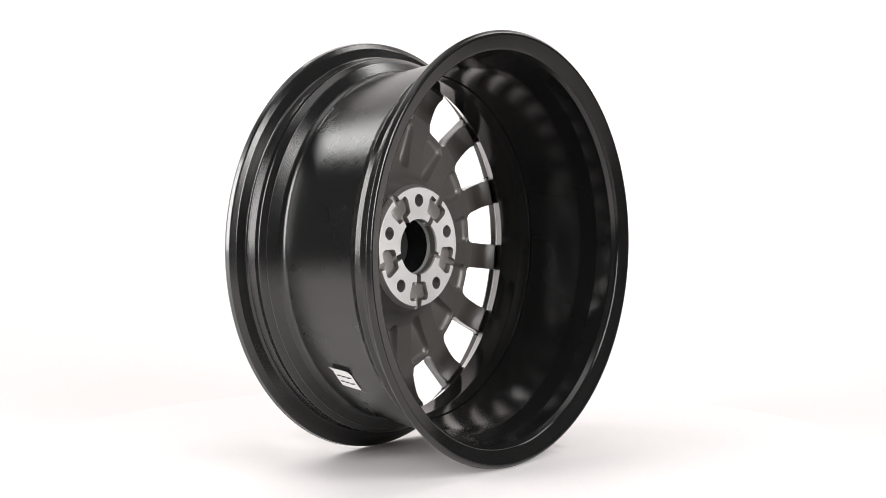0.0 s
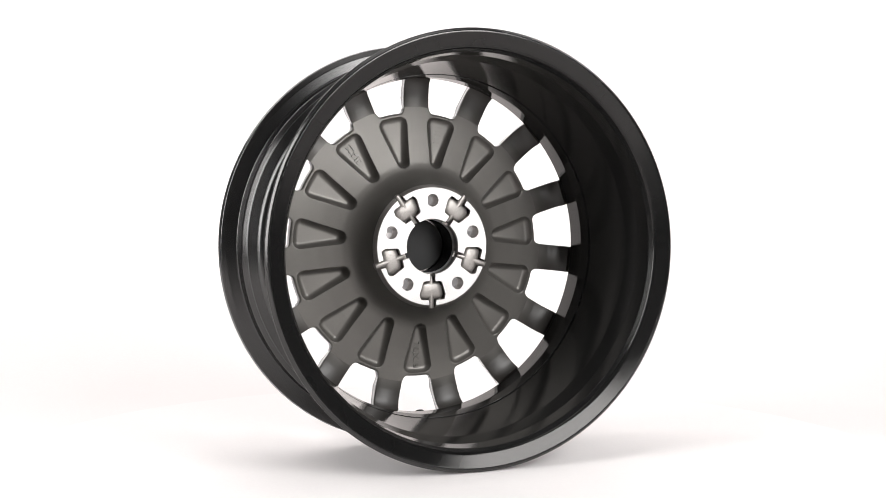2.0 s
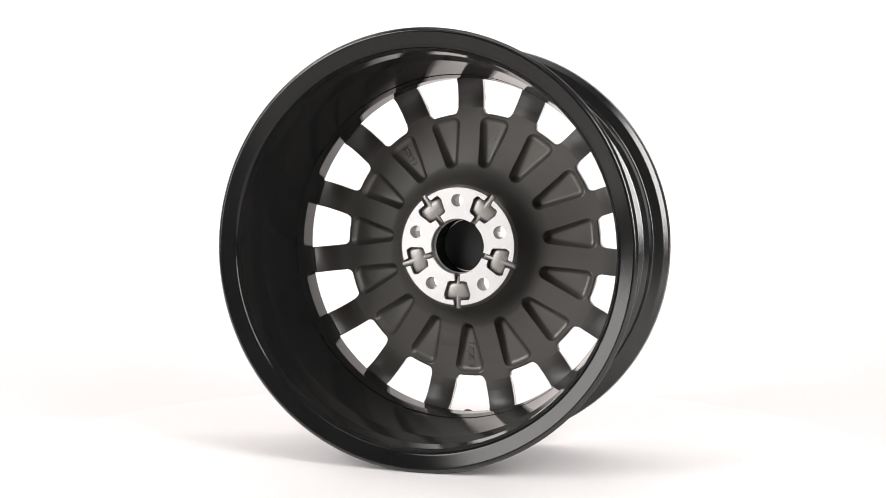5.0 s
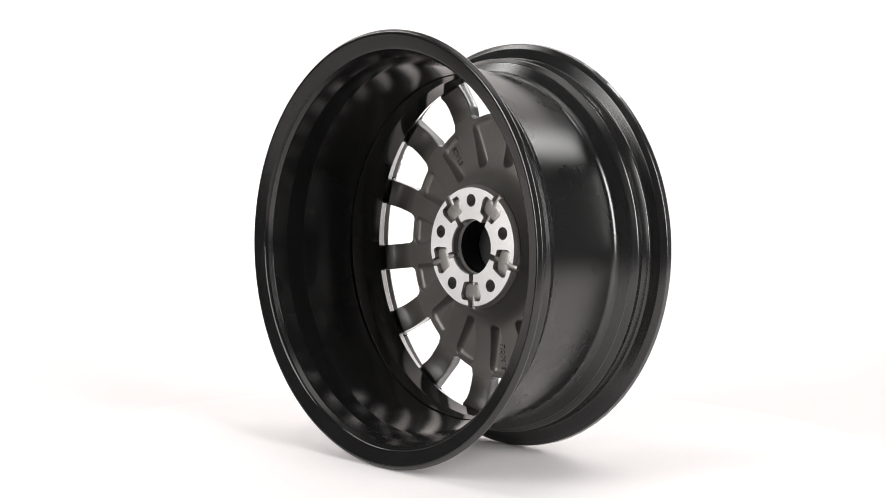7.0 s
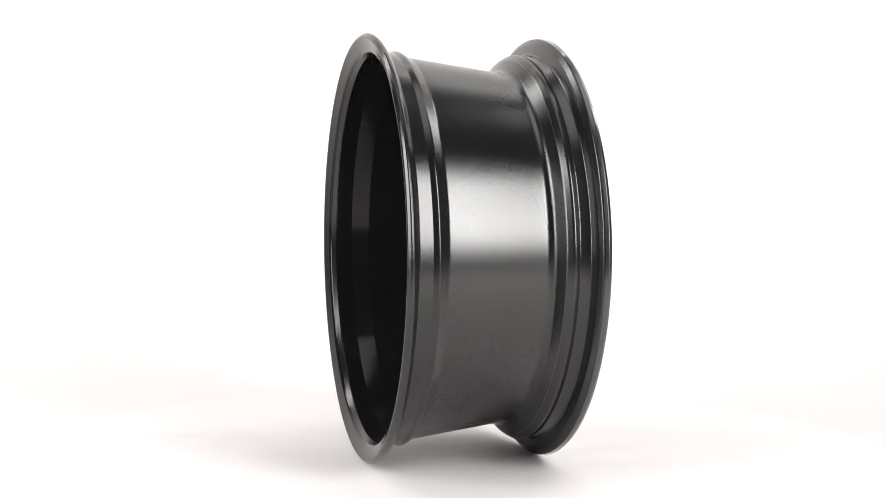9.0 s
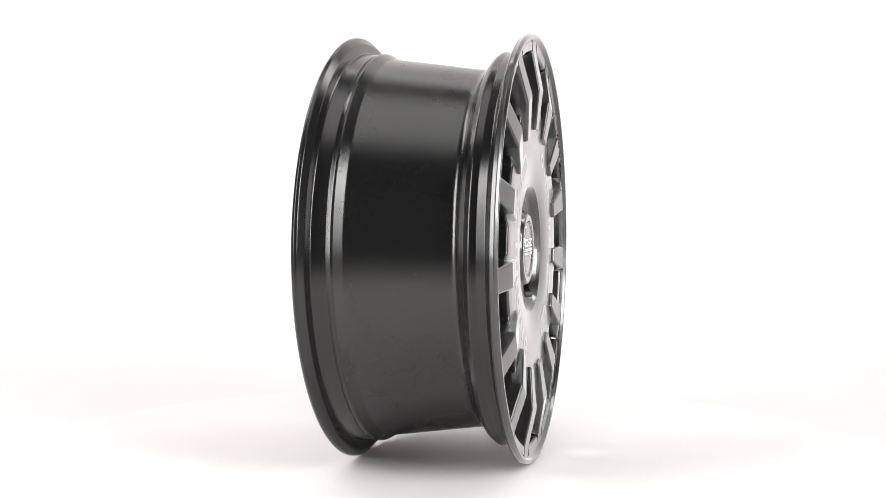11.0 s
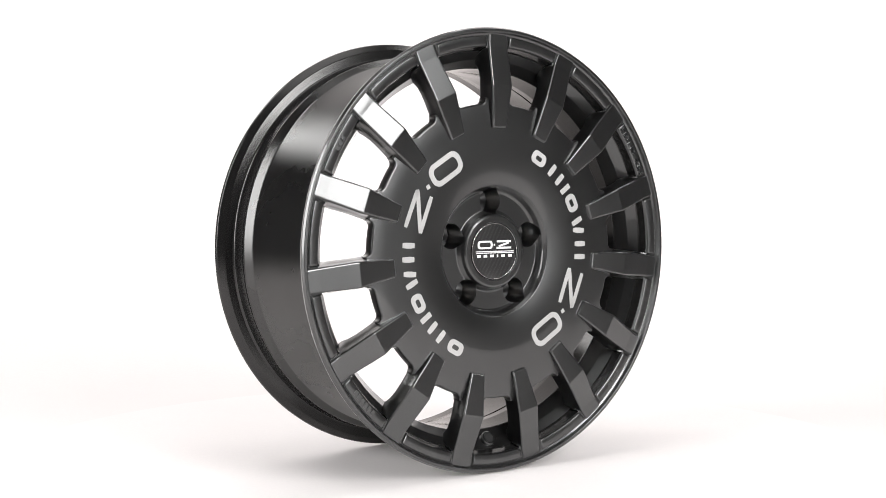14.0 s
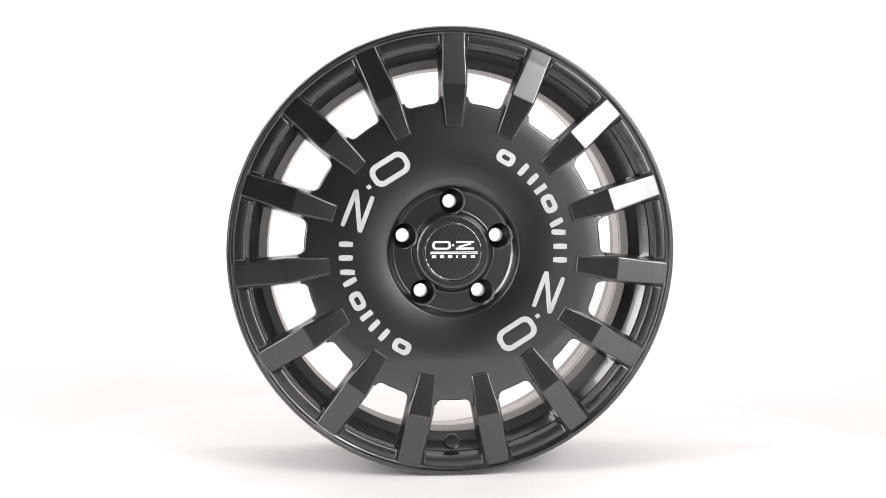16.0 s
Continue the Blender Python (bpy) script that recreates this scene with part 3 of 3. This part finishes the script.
def writing():
    bm = bmesh.new()
    words = "MADE IN ITALY"
    for i, ch in enumerate(words):
        if ch == " ":
            continue
        deg = 157.0 - 14.2 * i / (len(words) - 1)
        up = -(at(1, deg, 0) - at(0, deg, 0))
        me = glyphs(ch, 0.0105, 0.0012)
        me.transform(plane_frame(deg, 0.2325, 0.1066, up))
        bm.from_mesh(me)
        bpy.data.meshes.remove(me)
    part("raised_writing", bm, M_PAINT, wheel)
    for deg, n in ((30.0, 3), (-41.5, 6), (-138.0, 4)):
        for k in range(n):
            g = deg + (k - (n - 1) / 2) * 1.5
            rb = bmesh.new()
            up = at(1, g, 0) - at(0, g, 0)
            slab(rb, bar(0.0036, 0.0060, 0.0006), plane_frame(g, 0.2330, 0.1066, up), 0.0009)
            part("raised_mark", rb, M_PAINT, wheel)
    for deg, text, r in ((126, "01A2S", 0.138), (270, "7.0JX18", 0.138)):
        e = at(1, deg, 0) - at(0, deg, 0)
        up = Vector((0, -1, 0)).cross(e)
        me = glyphs(text, 0.0105, 0.0014)
        m = plane_frame(deg, r, 0.0943 + (r - 0.1) * 0.07, up, False)
        m.col[0] = (e.x, 0.07, e.z, 0)           # along the sloping pocket floor
        me.transform(m)
        bm = bmesh.new()
        bm.from_mesh(me)
        bpy.data.meshes.remove(me)
        part("raised_writing", bm, M_BACK, wheel)
    for deg, n in ((78, 6), (222, 6)):
        e = at(1, deg, 0) - at(0, deg, 0)
        up = Vector((0, -1, 0)).cross(e)
        for k in range(n):
            r = 0.126 + 0.0048 * k
            bm = bmesh.new()
            slab(bm, bar(0.0014, 0.0075, 0.0003), plane_frame(deg, r, 0.0945 + (r - 0.1) * 0.07, up, False), 0.0006)
            part("raised_mark", bm, M_BACK, wheel)


def valve():
    n = Vector((0, 0.80, 0.60))
    c = at(0.2135, 270, 0.0875)
    part("valve_seat", rod([(c - n * 0.004, n, 0.0085), (c + n * 0.0020, n, 0.0085), (c + n * 0.0030, n, 0.0075)], 28), M_PAINT, wheel)
    # No hole is cut; a solid black disc paints the darkness inside it.
    part("valve_hole_shade", rod([(c, n, 0.0055), (c + n * 0.0033, n, 0.0055)], 24), M_BLACK, wheel, "black disc in place of the dark inside the empty valve hole")


def sticker():
    """Small white paper label stuck round the barrel, one end lifting."""
    bm = bmesh.new()
    grid = []
    for i in range(9):
        row = []
        for j in range(7):
            a = -0.0068 + 0.0308 * j / 6
            deg = 215.8 + 8.5 * i / 8
            base = 0.2215 + (0.2088 - 0.2215) * (a + 0.053) / 0.0935
            row.append((at(base + 0.0005 + 0.006 * smooth((2 - i) / 2.0) * 0.5, deg, a), at(base + 0.0008 + 0.006 * smooth((2 - i) / 2.0) * 0.5, deg, a)))
        grid.append([(bm.verts.new(p), bm.verts.new(q)) for p, q in row])
    for i in range(8):
        for j in range(6):
            for s in (0, 1):
                bm.faces.new([grid[i][j][s], grid[i + 1][j][s], grid[i + 1][j + 1][s], grid[i][j + 1][s]])
    ob = part("sticker", bm, M_STICKER, wheel, "small white paper label with printed lines")
    for k, (a, w) in enumerate(((-0.003, 0.007), (0.006, 0.006), (0.014, 0.006))):
        for g in (219.0, 221.5):
            b2 = bmesh.new()
            base = 0.2215 + (0.2088 - 0.2215) * (a + 0.053) / 0.0935 + 0.0009
            q = [b2.verts.new(at(base, g, a)), b2.verts.new(at(base, g, a + w)), b2.verts.new(at(base, g + 0.6, a + w)), b2.verts.new(at(base, g + 0.6, a))]
            b2.faces.new(q)
            part("print_line", b2, M_INK, ob)


rim_part()
rim_pads()
centre_disc()
spokes()
hub()
cap()
disc_print()
writing()
valve()
sticker()


def motions():
    rows = []
    for k in range(33):
        t = k * 0.5
        g = -turn(t)
        rows.append((t, pose(0.0016 * math.cos(radians(g)), 0.0016 * math.sin(radians(g)), 0, 0, 0, g)))
    walk(wheel, rows)
    walk(turntable, [(t, pose(0, 0, 0, 0, 0, -turn(t))) for t in [k * 0.5 for k in range(33)]])


motions()
